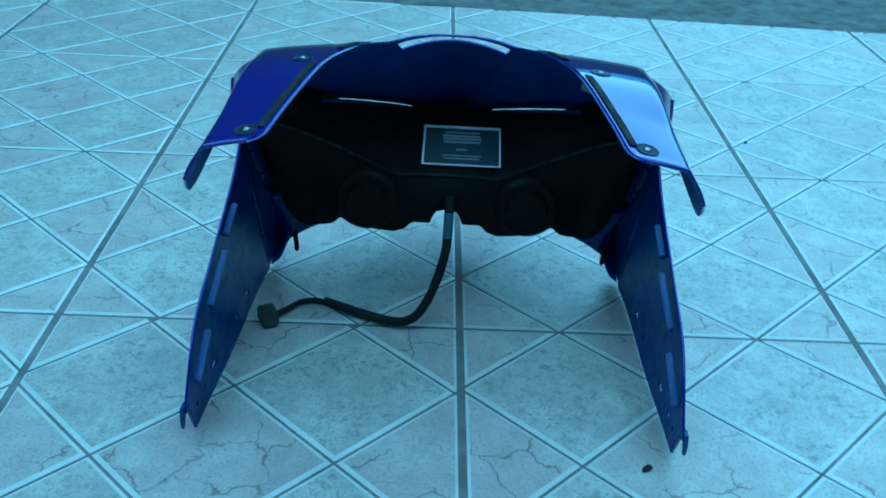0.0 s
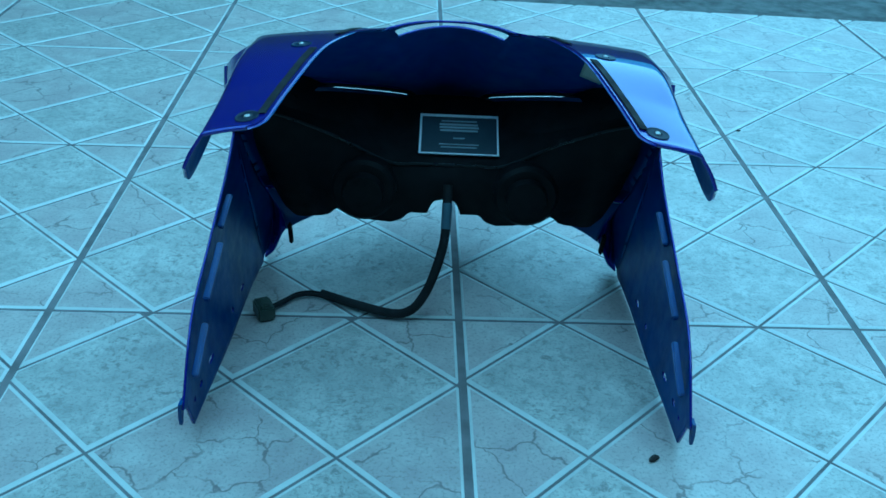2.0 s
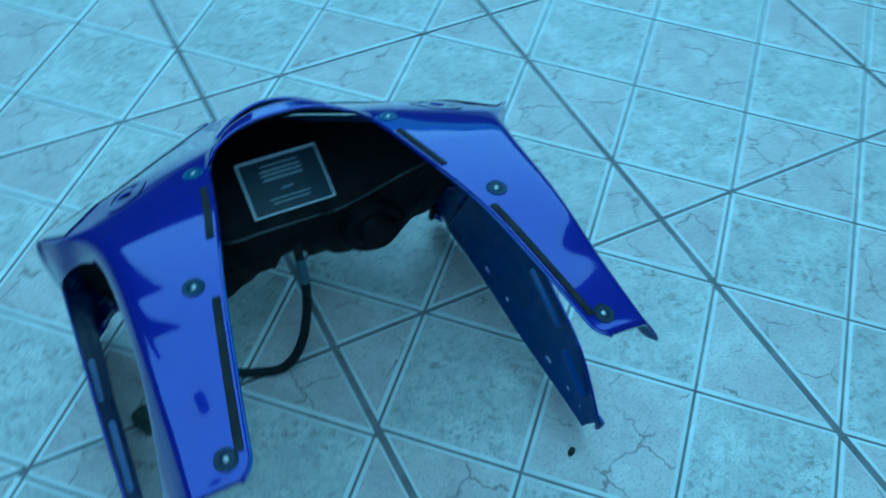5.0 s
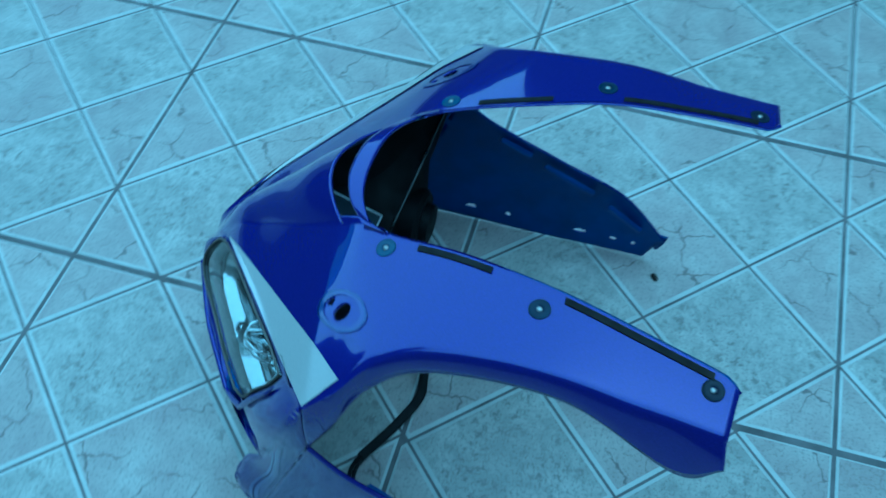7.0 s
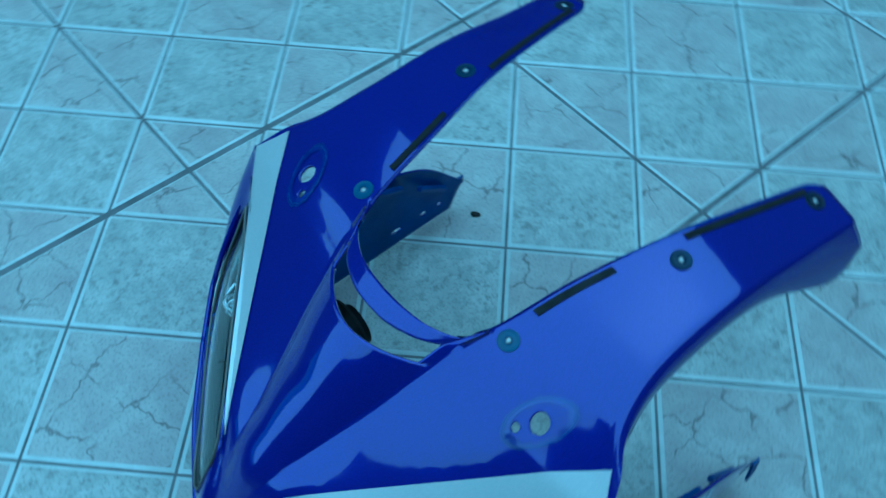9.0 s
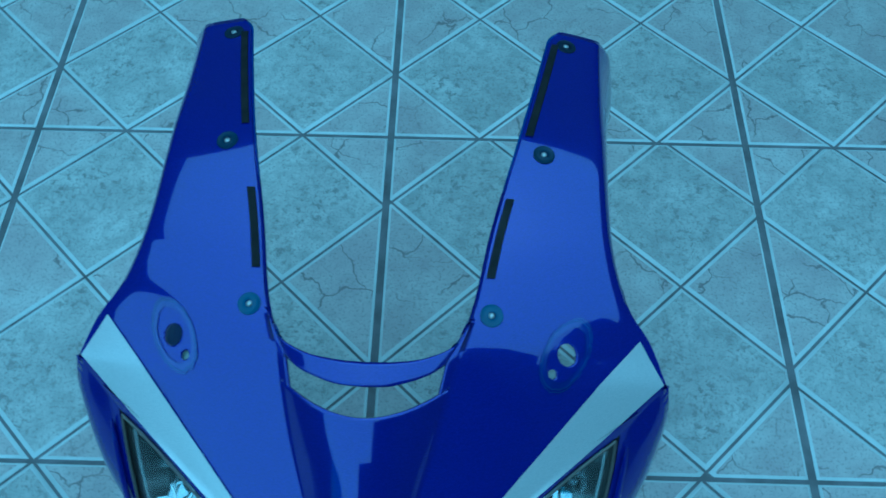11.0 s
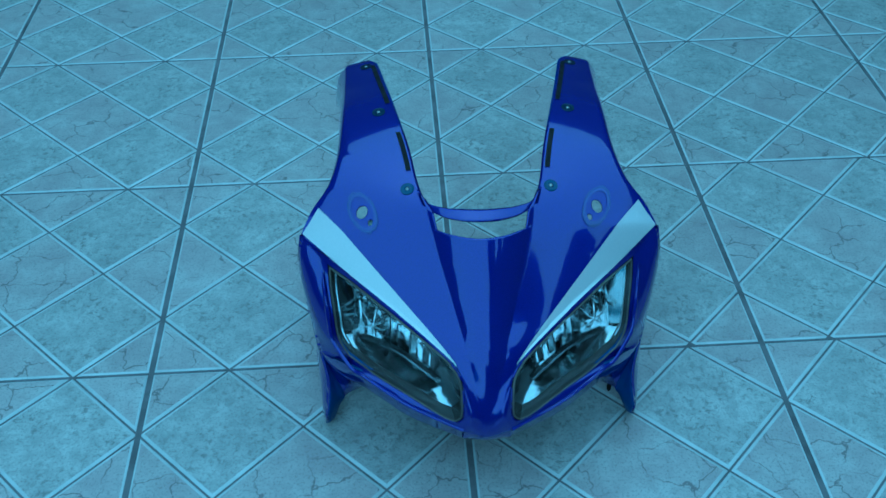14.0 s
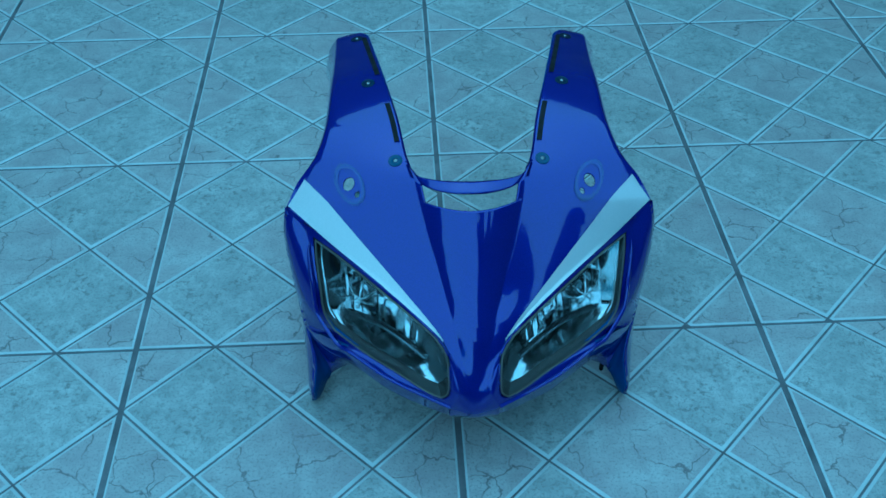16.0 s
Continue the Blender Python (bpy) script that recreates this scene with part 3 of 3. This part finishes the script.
def headlight(side):
    bm = bmesh.new()
    bowl = sheet(0.016, 0.965, (-0.010, 0.050, -0.010), 0.8, 73, 31)
    # pressed facets, each tilted its own way
    rng = random.Random(7)
    tilt = {(a, b): [rng.uniform(-1, 1) for _ in range(3)] for a in range(19) for b in range(6)}
    for i in range(73):
        for j in range(31):
            ta, tb, tc = tilt[i // 4, j // 6]
            near = math.sin(math.pi * i / 72) * math.sin(math.pi * j / 30)
            bowl[i, j, 1] += (0.0010 * ta * (i % 4) + 0.0007 * tb * (j % 6) + 0.0018 * tc) * near
    add_grid(bm, mirrored(bowl, side))
    bmesh.ops.recalc_face_normals(bm, faces=bm.faces)
    lamp = part("headlight", bm, chrome, fairing, "clear twin-reflector headlight", sharp=12)
    bm = bmesh.new()
    add_grid(bm, mirrored(sheet(0.026, 0.965, (-0.010, 0.052, -0.010), 0.8), side))
    bmesh.ops.recalc_face_normals(bm, faces=bm.faces)
    part("back_shell", bm, black, lamp, "black plastic reflector back")
    bm = bmesh.new()
    add_grid(bm, mirrored(sheet(0.003, 0.985, (0.003, -0.007, 0.004), 0.6), side))
    bmesh.ops.recalc_face_normals(bm, faces=bm.faces)
    lens = part("lens", bm, glass, lamp, "clear plastic lens")
    thick = lens.modifiers.new("thickness", "SOLIDIFY")
    thick.thickness = 0.002
    lens.visible_shadow = False
    bm = bmesh.new()
    loop = np.vstack([H_TOP[:-1], H_NOSE[::-1][:-1], H_LOW[::-1][:-1], H_SIDE[::-1][:-1]])
    mid = loop.mean(0)
    # the ledge is narrow along the upper edge, where daylight shows behind it
    upper = np.r_[np.ones(len(H_TOP) - 1), np.zeros(len(loop) - len(H_TOP) + 1)][:, None]
    # and wide along the outer end
    outer = np.r_[np.zeros(len(loop) - len(H_SIDE) + 1), np.sin(np.pi * np.linspace(0.15, 1, len(H_SIDE) - 1))][:, None]
    rings = [mid + (loop - mid) * (k + (q - k) * upper - (0.045 * outer if d > 0.008 else 0)) + np.array((0, d, 0)) for k, q, d in
             ((0.998, 0.998, 0.004), (0.990, 0.992, 0.0), (0.966, 0.968, 0.0005), (0.955, 0.964, 0.007), (0.930, 0.955, 0.010), (0.922, 0.950, 0.016))]
    grid = np.array([np.vstack([r, r[:1]]) for r in rings])
    add_grid(bm, mirrored(grid[2:], side))
    bmesh.ops.recalc_face_normals(bm, faces=bm.faces)
    part("ledge", bm, ledge_grey, lamp, "grey moulded ledge inside the lens")
    bm = bmesh.new()
    add_grid(bm, mirrored(grid[:3], side))
    bmesh.ops.recalc_face_normals(bm, faces=bm.faces)
    part("gasket", bm, rubber, lamp, "black rubber lens surround")
    bm = bmesh.new()
    tube(bm, [tuple(p) for p in mirrored(np.vstack([mid + (loop - mid) * 0.964, (mid + (loop - mid) * 0.964)[:2]]) + np.array((0, -0.0012, 0)), side)], 0.0011, 6)
    part("lens_rim", bm, rim_grey, lamp, "thin grey moulded lens rim")
    # bright strip inside the outer edge
    bm = bmesh.new()
    strip = mid + (H_SIDE[3:-4] - mid) * 0.885 + np.array((0, 0.010, 0))
    tube(bm, mirrored(strip, side), 0.0012, 8)
    part("trim_strip", bm, bright, lamp, "thin bright trim strip")
    # smooth mirrored panel in the outer corner, deeper towards the bulb
    bm = bmesh.new()
    outer = mid + (resample(H_SIDE[:36], 12) - mid) * 0.905 + np.array((0, 0.010, 0))
    panel = ruled(outer, outer + np.linspace(1.0, 0.55, 12)[:, None] * np.array((-0.026, 0.0095, -0.007)), 6)
    add_grid(bm, mirrored(panel, side))
    bmesh.ops.recalc_face_normals(bm, faces=bm.faces)
    part("end_panel", bm, end_mirror, lamp, "smooth mirrored panel beside the reflector")
    # round lower reflector with its dark collar and bulb
    eye = Vector((side * 0.096, -0.161, 0.138))
    m = look(eye, eye + Vector((side * 0.10, -1.0, 0.42))) @ pose(0, 0, 0, 180, 0, 0)
    bm = bmesh.new()
    lathe(bm, [(0.010, -0.026), (0.016, -0.021), (0.021, -0.014), (0.0242, -0.006), (0.0250, -0.004)], m, 18)
    part("low_beam_bowl", bm, frosted, lamp, "round mirrored low beam bowl", smooth=False)
    bm = bmesh.new()
    lathe(bm, [(0.0125, -0.030), (0.0125, -0.012), (0.0110, -0.010), (0.0100, -0.022), (0.004, -0.024)], m, 28)
    collar = part("bulb_collar", bm, smoked, lamp, "dark round bulb collar")
    bm = bmesh.new()
    lathe(bm, [(0.0055, -0.026), (0.0055, -0.006), (0.0045, -0.001), (0.0, 0.001)], m, 18)
    part("bulb", bm, bulb_glass, collar, "clear glass bulb")
    # curved shelf between the two reflectors
    bm = bmesh.new()
    front = curve([(0.160, -0.112, 0.158), (0.140, -0.128, 0.165), (0.112, -0.150, 0.170), (0.085, -0.172, 0.167), (0.058, -0.192, 0.156)], 8)
    front = front + np.array((-0.004, 0.011, -0.011))
    add_grid(bm, mirrored(ruled(front, front + np.array((-0.003, 0.008, 0.001)), 3), side))
    bmesh.ops.recalc_face_normals(bm, faces=bm.faces)
    shelf = part("shelf", bm, smoked, lamp, "curved dark shelf between reflectors")
    shelf.modifiers.new("thickness", "SOLIDIFY").thickness = 0.0014
    # upper bulb with its wire shield
    eye = Vector((side * 0.128, -0.110, 0.187))
    m = look(eye, eye + Vector((side * 0.12, -1.0, 0.30))) @ pose(0, 0, 0, 180, 0, 0)
    bm = bmesh.new()
    lathe(bm, [(0.014, -0.014), (0.013, -0.006), (0.009, -0.008), (0.0055, -0.010)], m, 28)
    collar = part("bulb_collar", bm, smoked, lamp, "dark round bulb collar")
    bm = bmesh.new()
    lathe(bm, [(0.0055, -0.012), (0.0055, 0.010), (0.0045, 0.014), (0.0, 0.016)], m, 18)
    part("bulb", bm, bulb_glass, collar, "clear glass bulb")
    for turn in (20, 80, 140, 200, 260, 320):
        bm = bmesh.new()
        c, d = math.cos(radians(turn)), math.sin(radians(turn))
        tube(bm, [m @ Vector(p) for p in ((0.019 * c, 0.019 * d, -0.010), (0.018 * c, 0.018 * d, 0.006), (0.009 * c, 0.009 * d, 0.017), (0, 0, 0.019))], 0.0011, 6)
        part("wire_shield", bm, bright, collar, "bright wire bulb shield")


for side in (1, -1):
    headlight(side)


# ---------------------------------------------------------------- back of the headlights
def housing():
    bm = bmesh.new()
    edge = curve([(0, -0.060, 0.153), (0.030, -0.060, 0.153), (0.060, -0.059, 0.1545), (0.113, -0.050, 0.184), (0.160, -0.045, 0.204), (0.196, -0.040, 0.214)], 8)
    back = curve([(0, -0.165, 0.1905), (0.030, -0.163, 0.1905), (0.060, -0.150, 0.1905), (0.113, -0.112, 0.2115), (0.160, -0.080, 0.240), (0.196, -0.055, 0.250)], 8)
    add_grid(bm, ruled(edge, back, 8), True)
    low = np.array([(0, 0.115), (0.013, 0.112), (0.016, 0.098), (0.037, 0.098), (0.044, 0.090), (0.056, 0.086), (0.075, 0.089), (0.098, 0.096), (0.113, 0.104),
                    (0.121, 0.094), (0.134, 0.086), (0.150, 0.080), (0.160, 0.081), (0.172, 0.094), (0.185, 0.122), (0.196, 0.155)])
    xs = np.linspace(0, 0.196, 57)
    zt = np.interp(xs, edge[:, 0], edge[:, 2])
    yt = np.interp(xs, edge[:, 0], edge[:, 1])
    zb = np.interp(xs, low[:, 0], low[:, 1])
    top = np.stack([xs, yt, zt], 1)
    wing = np.clip((xs - 0.104) / 0.05, 0, 1) ** 2 * (3 - 2 * np.clip((xs - 0.104) / 0.05, 0, 1))
    base = np.stack([xs, yt + 0.004 - 0.038 * wing, zb - 0.004 * wing], 1)
    add_grid(bm, ruled(top, base, 10, np.array([[0, 0.008, 0]] * 57)), True)
    under = np.stack([xs * 0.95, np.interp(xs, LIP[::-1, 0], LIP[::-1, 1]) + 0.024, np.interp(xs, LIP[::-1, 0], LIP[::-1, 2]) + 0.006], 1)
    add_grid(bm, ruled(base, under, 6), True)
    bmesh.ops.remove_doubles(bm, verts=bm.verts, dist=0.0005)
    bmesh.ops.recalc_face_normals(bm, faces=bm.faces)
    ob = part("headlight_housing", bm, black, fairing, "black plastic headlight housing")
    bm = bmesh.new()
    whole = np.vstack([edge[::-1] * np.array((-1, 1, 1)), edge[1:]])
    tube(bm, [tuple(p) for p in whole + np.array((0, 0.001, 0.0005))], 0.0016, 8)
    part("rim_bead", bm, satin, ob, "satin black moulded edge")
    for side in (1, -1):
        bm = bmesh.new()
        m = pose(side * 0.084, -0.048, 0.130, -90, 0, 0)
        lathe(bm, [(0.034, -0.01), (0.034, 0.008), (0.030, 0.012), (0.022, 0.012), (0.020, 0.020), (0.010, 0.022), (0.0, 0.022)], m, 30)
        part("bulb_cap", bm, black, ob, "round black rubber cap")
    return ob


housing_ob = housing()


def label_sticker():
    tilt = -math.degrees(math.atan2(0.1905 - 0.153, 0.105))
    at = pose(-0.013, -0.100, 0.1690, tilt, 0, 0) @ Matrix.Translation((0, 0, 0.0006))
    w, h = 0.042, 0.031
    bm = bmesh.new()
    box(bm, (-w, -h, 0), (w, h, 0.0012), 0, at)
    ob = part("warning_label", bm, label_dark, housing_ob, "dark printed label with pale frame", smooth=False)
    for lo, hi in (((-w, -h), (w, -h + 0.0032)), ((-w, h - 0.0016), (w, h)), ((-w, -h), (-w + 0.0018, h)), ((w - 0.0022, -h), (w, h))):
        bm = bmesh.new()
        box(bm, (lo[0], lo[1], 0.0012), (hi[0], hi[1], 0.0022), 0, at)
        part("label_frame", bm, label_white, ob, "pale label edge", smooth=False)
    for y, x0, x1, half in ((0.020, -0.019, 0.019, 0.0006), (0.0155, -0.021, 0.021, 0.0006), (0.006, -0.006, 0.006, 0.0008), (-0.006, -0.020, 0.020, 0.0012), (-0.011, -0.021, 0.021, 0.0012), (-0.0155, -0.020, 0.021, 0.0012), (-0.021, -0.019, 0.019, 0.0008)):
        bm = bmesh.new()
        box(bm, (x0, y - half, 0.0012), (x1, y + half, 0.0019), 0, at)
        part("print_bar", bm, label_grey, ob, smooth=False)


label_sticker()


# ---------------------------------------------------------------- cable, tabs and ribs
def cable():
    line = curve([(-0.003, -0.050, 0.135), (-0.003, -0.036, 0.108), (-0.001, -0.022, 0.080), (0.008, -0.008, 0.050), (0.018, -0.001, 0.028), (0.030, 0.002, 0.013), (0.048, 0.003, 0.008),
                  (0.085, -0.010, 0.008), (0.128, -0.031, 0.008)], 8)
    bm = bmesh.new()
    tube(bm, line, 0.0049, 12)
    ob = part("cable", bm, rubber, fairing, "black sleeved wiring lead")
    bm = bmesh.new()
    tube(bm, line[5:13], 0.0053, 12)
    part("sleeve_band", bm, sleeve_grey, ob, "pale grey sleeve band")
    for off in (-0.0022, 0.0022):
        bm = bmesh.new()
        tube(bm, curve([(0.124, -0.029 + off, 0.007), (0.140, -0.034 + off, 0.006), (0.155, -0.031 + off, 0.005), (0.166, -0.018 + off, 0.005), (0.177, -0.003 + off, 0.006)], 8), 0.0021, 8)
        part("wire", bm, rubber, ob, "thin black wire")
    bm = bmesh.new()
    m = pose(0.184, 0.006, 0.009, 0, 0, 25)
    box(bm, (-0.009, -0.013, -0.008), (0.009, 0.013, 0.008), 0.002, m)
    box(bm, (-0.004, -0.006, 0.007), (0.004, 0.010, 0.011), 0.001, m)
    part("connector", bm, connector_plastic, ob, "cloudy plastic plug")


cable()


def underside_sticker():
    """A small pale patch stuck to the underside of the panel."""
    rows = []
    for x in np.linspace(-0.153, -0.131, 6):
        row = []
        for y in np.linspace(-0.076, -0.044, 6):
            row.append(tuple(skin(x, y, -0.0045)[0]))
        rows.append(row)
    bm = bmesh.new()
    add_grid(bm, np.array(rows))
    ob = part("underside_sticker", bm, sticker_pale, fairing, "small pale sticker under the panel")
    ob.modifiers.new("thickness", "SOLIDIFY").thickness = 0.0006


underside_sticker()


def tab(side):
    bm = bmesh.new()
    m = pose(0.170, -0.099, 0.044, 0, 4, 0) if side > 0 else pose(-0.181, -0.102, 0.044, 0, -6, 0)
    box(bm, (-0.0022, -0.004, -0.012), (0.0022, 0.004, 0.012), 0.0014, m)
    part("clip_tab", bm, black, fairing, "small black clip tab")


def ribs(side):
    for y0, z0, y1, z1 in ((0.010, 0.142, 0.045, 0.125), (0.062, 0.117, 0.120, 0.090), (0.140, 0.078, 0.180, 0.048)):
        bm = bmesh.new()
        a, b = Vector((side * 0.2105, y0, z0)), Vector((side * 0.2135, y1, z1))
        m = Matrix.Translation((a + b) / 2) @ (b - a).to_track_quat("Y", "Z").to_matrix().to_4x4()
        box(bm, (-0.0032, -(b - a).length / 2, -0.0032), (0.0032, (b - a).length / 2, 0.0032), 0.0012, m)
        part("rib", bm, rib_lit_blue, fairing, "raised stiffening rib")


def prong(side):
    """The outer edge of the foot runs out in a short prong of its own."""
    bm = bmesh.new()
    spots = ((0.2198, 0.207, 0.042, 0.0014, 0.005), (0.2215, 0.205, 0.027, 0.0016, 0.004), (0.2228, 0.202, 0.014, 0.0013, 0.002))
    rings = []
    for x, y, z, w, d in spots:
        rings.append([bm.verts.new((side * (x + a * w), y + b * d, z)) for a, b in ((-1, -1), (1, -1), (1, 1), (-1, 1))])
    for a, b in zip(rings, rings[1:]):
        for k in range(4):
            bm.faces.new((a[k], a[(k + 1) % 4], b[(k + 1) % 4], b[k]))
    bm.faces.new(rings[0])
    bm.faces.new(rings[-1])
    bmesh.ops.recalc_face_normals(bm, faces=bm.faces)
    part("foot_prong", bm, blue_inside, fairing, "short blue edge prong")


for side in (1, -1):
    prong(side)
    tab(side)
    ribs(side)


# ---------------------------------------------------------------- loose specks on the floor
def speck(x, y, size, turn):
    bm = bmesh.new()
    bmesh.ops.create_icosphere(bm, subdivisions=2, radius=1)
    m = pose(x, y, size * 0.30, 0, 0, turn) @ Matrix.Diagonal((size, size * 0.55, size * 0.35, 1))
    bmesh.ops.transform(bm, matrix=m, verts=bm.verts)
    for v in bm.verts:
        v.co += 0.12 * size * noise.noise_vector(v.co * 300)
    tagged(mesh_object("debris_speck", bm, dirt), "small dark seed lying on the tiles", "debris", group="specks on the floor")


speck(-0.164, 0.2186, 0.0062, 40)
speck(-0.457, -0.557, 0.004, 10)


# ---------------------------------------------------------------- tiled floor
def clip(poly, nx, ny, d):
    """The part of a flat polygon where nx*x + ny*y <= d."""
    out = []
    for (x0, y0), (x1, y1) in zip(poly, poly[1:] + poly[:1]):
        a, b = nx * x0 + ny * y0 - d, nx * x1 + ny * y1 - d
        if a <= 0:
            out.append((x0, y0))
        if (a < 0 < b) or (b < 0 < a):
            t = a / (a - b)
            out.append((x0 + t * (x1 - x0), y0 + t * (y1 - y0)))
    return out


EDGE = 0.0038
# the pressed relief: inset from the line, and height
STEPS = ((0.0003, -0.0020), (0.0017, -0.0017), (0.0037, -0.0007), (0.0058, 0.0))


def cell(u, v, inset, edge):
    """One diamond of the tile's relief round (u, v) along its diagonals, cut to the tile."""
    w = math.sqrt(0.5)
    low = edge - 0.45 * EDGE
    poly = [(edge, low), (TILE - edge, low), (TILE - edge, TILE - low), (edge, TILE - low)]
    for nx, ny, d in ((w, w, (u + 0.25) * TILE * w - inset), (-w, -w, -(u - 0.25) * TILE * w - inset),
                      (w, -w, (v + 0.25) * TILE * w - inset), (-w, w, -(v - 0.25) * TILE * w - inset)):
        poly = clip(poly, nx, ny, d)
        if len(poly) < 3:
            return []
    return poly


def tile_mesh(shift=(0.0, 0.0)):
    """One tile; the pressed relief sits a few millimetres off the middle on some of them."""
    bm = bmesh.new()
    near = 0.55 * EDGE - 0.0004
    box(bm, (EDGE - 0.0006, near, -0.012), (TILE - EDGE + 0.0006, TILE - near, -0.0021))
    for f in bm.faces:
        f.material_index = 2
    du, dv = (shift[0] + shift[1]) / TILE, (shift[0] - shift[1]) / TILE
    for m in range(-1, 6):
        for k in range(-3, 4):
            u, v = m * 0.5, k * 0.5
            x, y = (u + v) / 2, (u - v) / 2
            if not (-0.26 <= x <= 1.26 and -0.26 <= y <= 1.26):
                continue
            kind = 0 if abs((x * 4) % 2 - 1) < 0.1 else 1
            polys = [cell(u + du, v + dv, inset, EDGE + e) for (inset, _), e in zip(STEPS, (0.0, 0.0004, 0.0014, 0.0030))]
            if not all(len(p) > 2 for p in polys):
                continue
            rings = [[bm.verts.new((px, py, h)) for px, py in p] for p, (_, h) in zip(polys, STEPS)]
            for n, (a, b) in enumerate(zip(rings, rings[1:])):
                to = [min(b, key=lambda q: (q.co - p.co).length) for p in a]
                for i in range(len(a)):
                    j = (i + 1) % len(a)
                    ring = list(dict.fromkeys((a[i], a[j], to[j], to[i])))
                    if len(ring) < 3:
                        continue
                    f = bm.faces.new(ring)
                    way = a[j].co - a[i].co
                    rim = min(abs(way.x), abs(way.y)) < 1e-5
                    # lowest strip takes the painted shade, slopes and tile rims the painted light
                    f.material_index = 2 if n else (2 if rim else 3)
                    f.smooth = n > 0
            bm.faces.new(rings[-1]).material_index = kind
    bm.normal_update()
    me = bpy.data.meshes.new("tile")
    bm.to_mesh(me)
    bm.free()
    for m in (tile_speckled, tile_cracked, lit_groove, groove_shade):
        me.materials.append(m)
    return me


EDGE_POINT, EDGE_WAY = Vector((0.0, -1.285)), Vector((1.0, -0.075)).normalized()
EDGE_OUT = Vector((EDGE_WAY.y, -EDGE_WAY.x))


def floor():
    bm = bmesh.new()
    lo, hi = -7 * TILE, 8 * TILE
    corner = [(lo, EDGE_POINT.y + EDGE_WAY.y / EDGE_WAY.x * lo), (hi, EDGE_POINT.y + EDGE_WAY.y / EDGE_WAY.x * hi), (hi, hi), (lo, hi)]
    vs = [[bm.verts.new((x, y, z)) for x, y in corner] for z in (-0.03, -0.0018)]
    bm.faces.new(list(reversed(vs[0])))
    bm.faces.new(vs[1])
    for i in range(4):
        bm.faces.new((vs[0][i], vs[0][(i + 1) % 4], vs[1][(i + 1) % 4], vs[1][i]))
    bed = tagged(mesh_object("floor", bm, grout, smooth=False), "glazed stone-look ceramic floor tiles with diagonal relief lines", "floor", kind="structure")
    plain = tile_mesh()
    shifted = {(0, 0): tile_mesh((0.006, 0.007)), (1, 0): tile_mesh((-0.008, 0.006))}
    for i in range(-7, 8):
        for j in range(-5, 8):
            x, y = i * TILE, j * TILE
            side = [(Vector((x + a * TILE, y + b * TILE)) - EDGE_POINT).dot(EDGE_OUT) for a in (0, 1) for b in (0, 1)]
            if min(side) > -0.01:
                continue
            me = shifted.get((i, j), plain)
            if max(side) > 0:
                cut = bmesh.new()
                cut.from_mesh(plain)
                p = EDGE_POINT - Vector((x, y))
                bmesh.ops.bisect_plane(cut, geom=cut.verts[:] + cut.edges[:] + cut.faces[:], plane_co=(p.x, p.y, 0), plane_no=(EDGE_OUT.x, EDGE_OUT.y, 0), clear_outer=True)
                me = bpy.data.meshes.new("tile")
                cut.to_mesh(me)
                cut.free()
                for m in (tile_speckled, tile_cracked, lit_groove, groove_shade):
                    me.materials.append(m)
            ob = new("tile", me)
            ob.parent = bed
            ob.location = (x, y, 0)


floor()
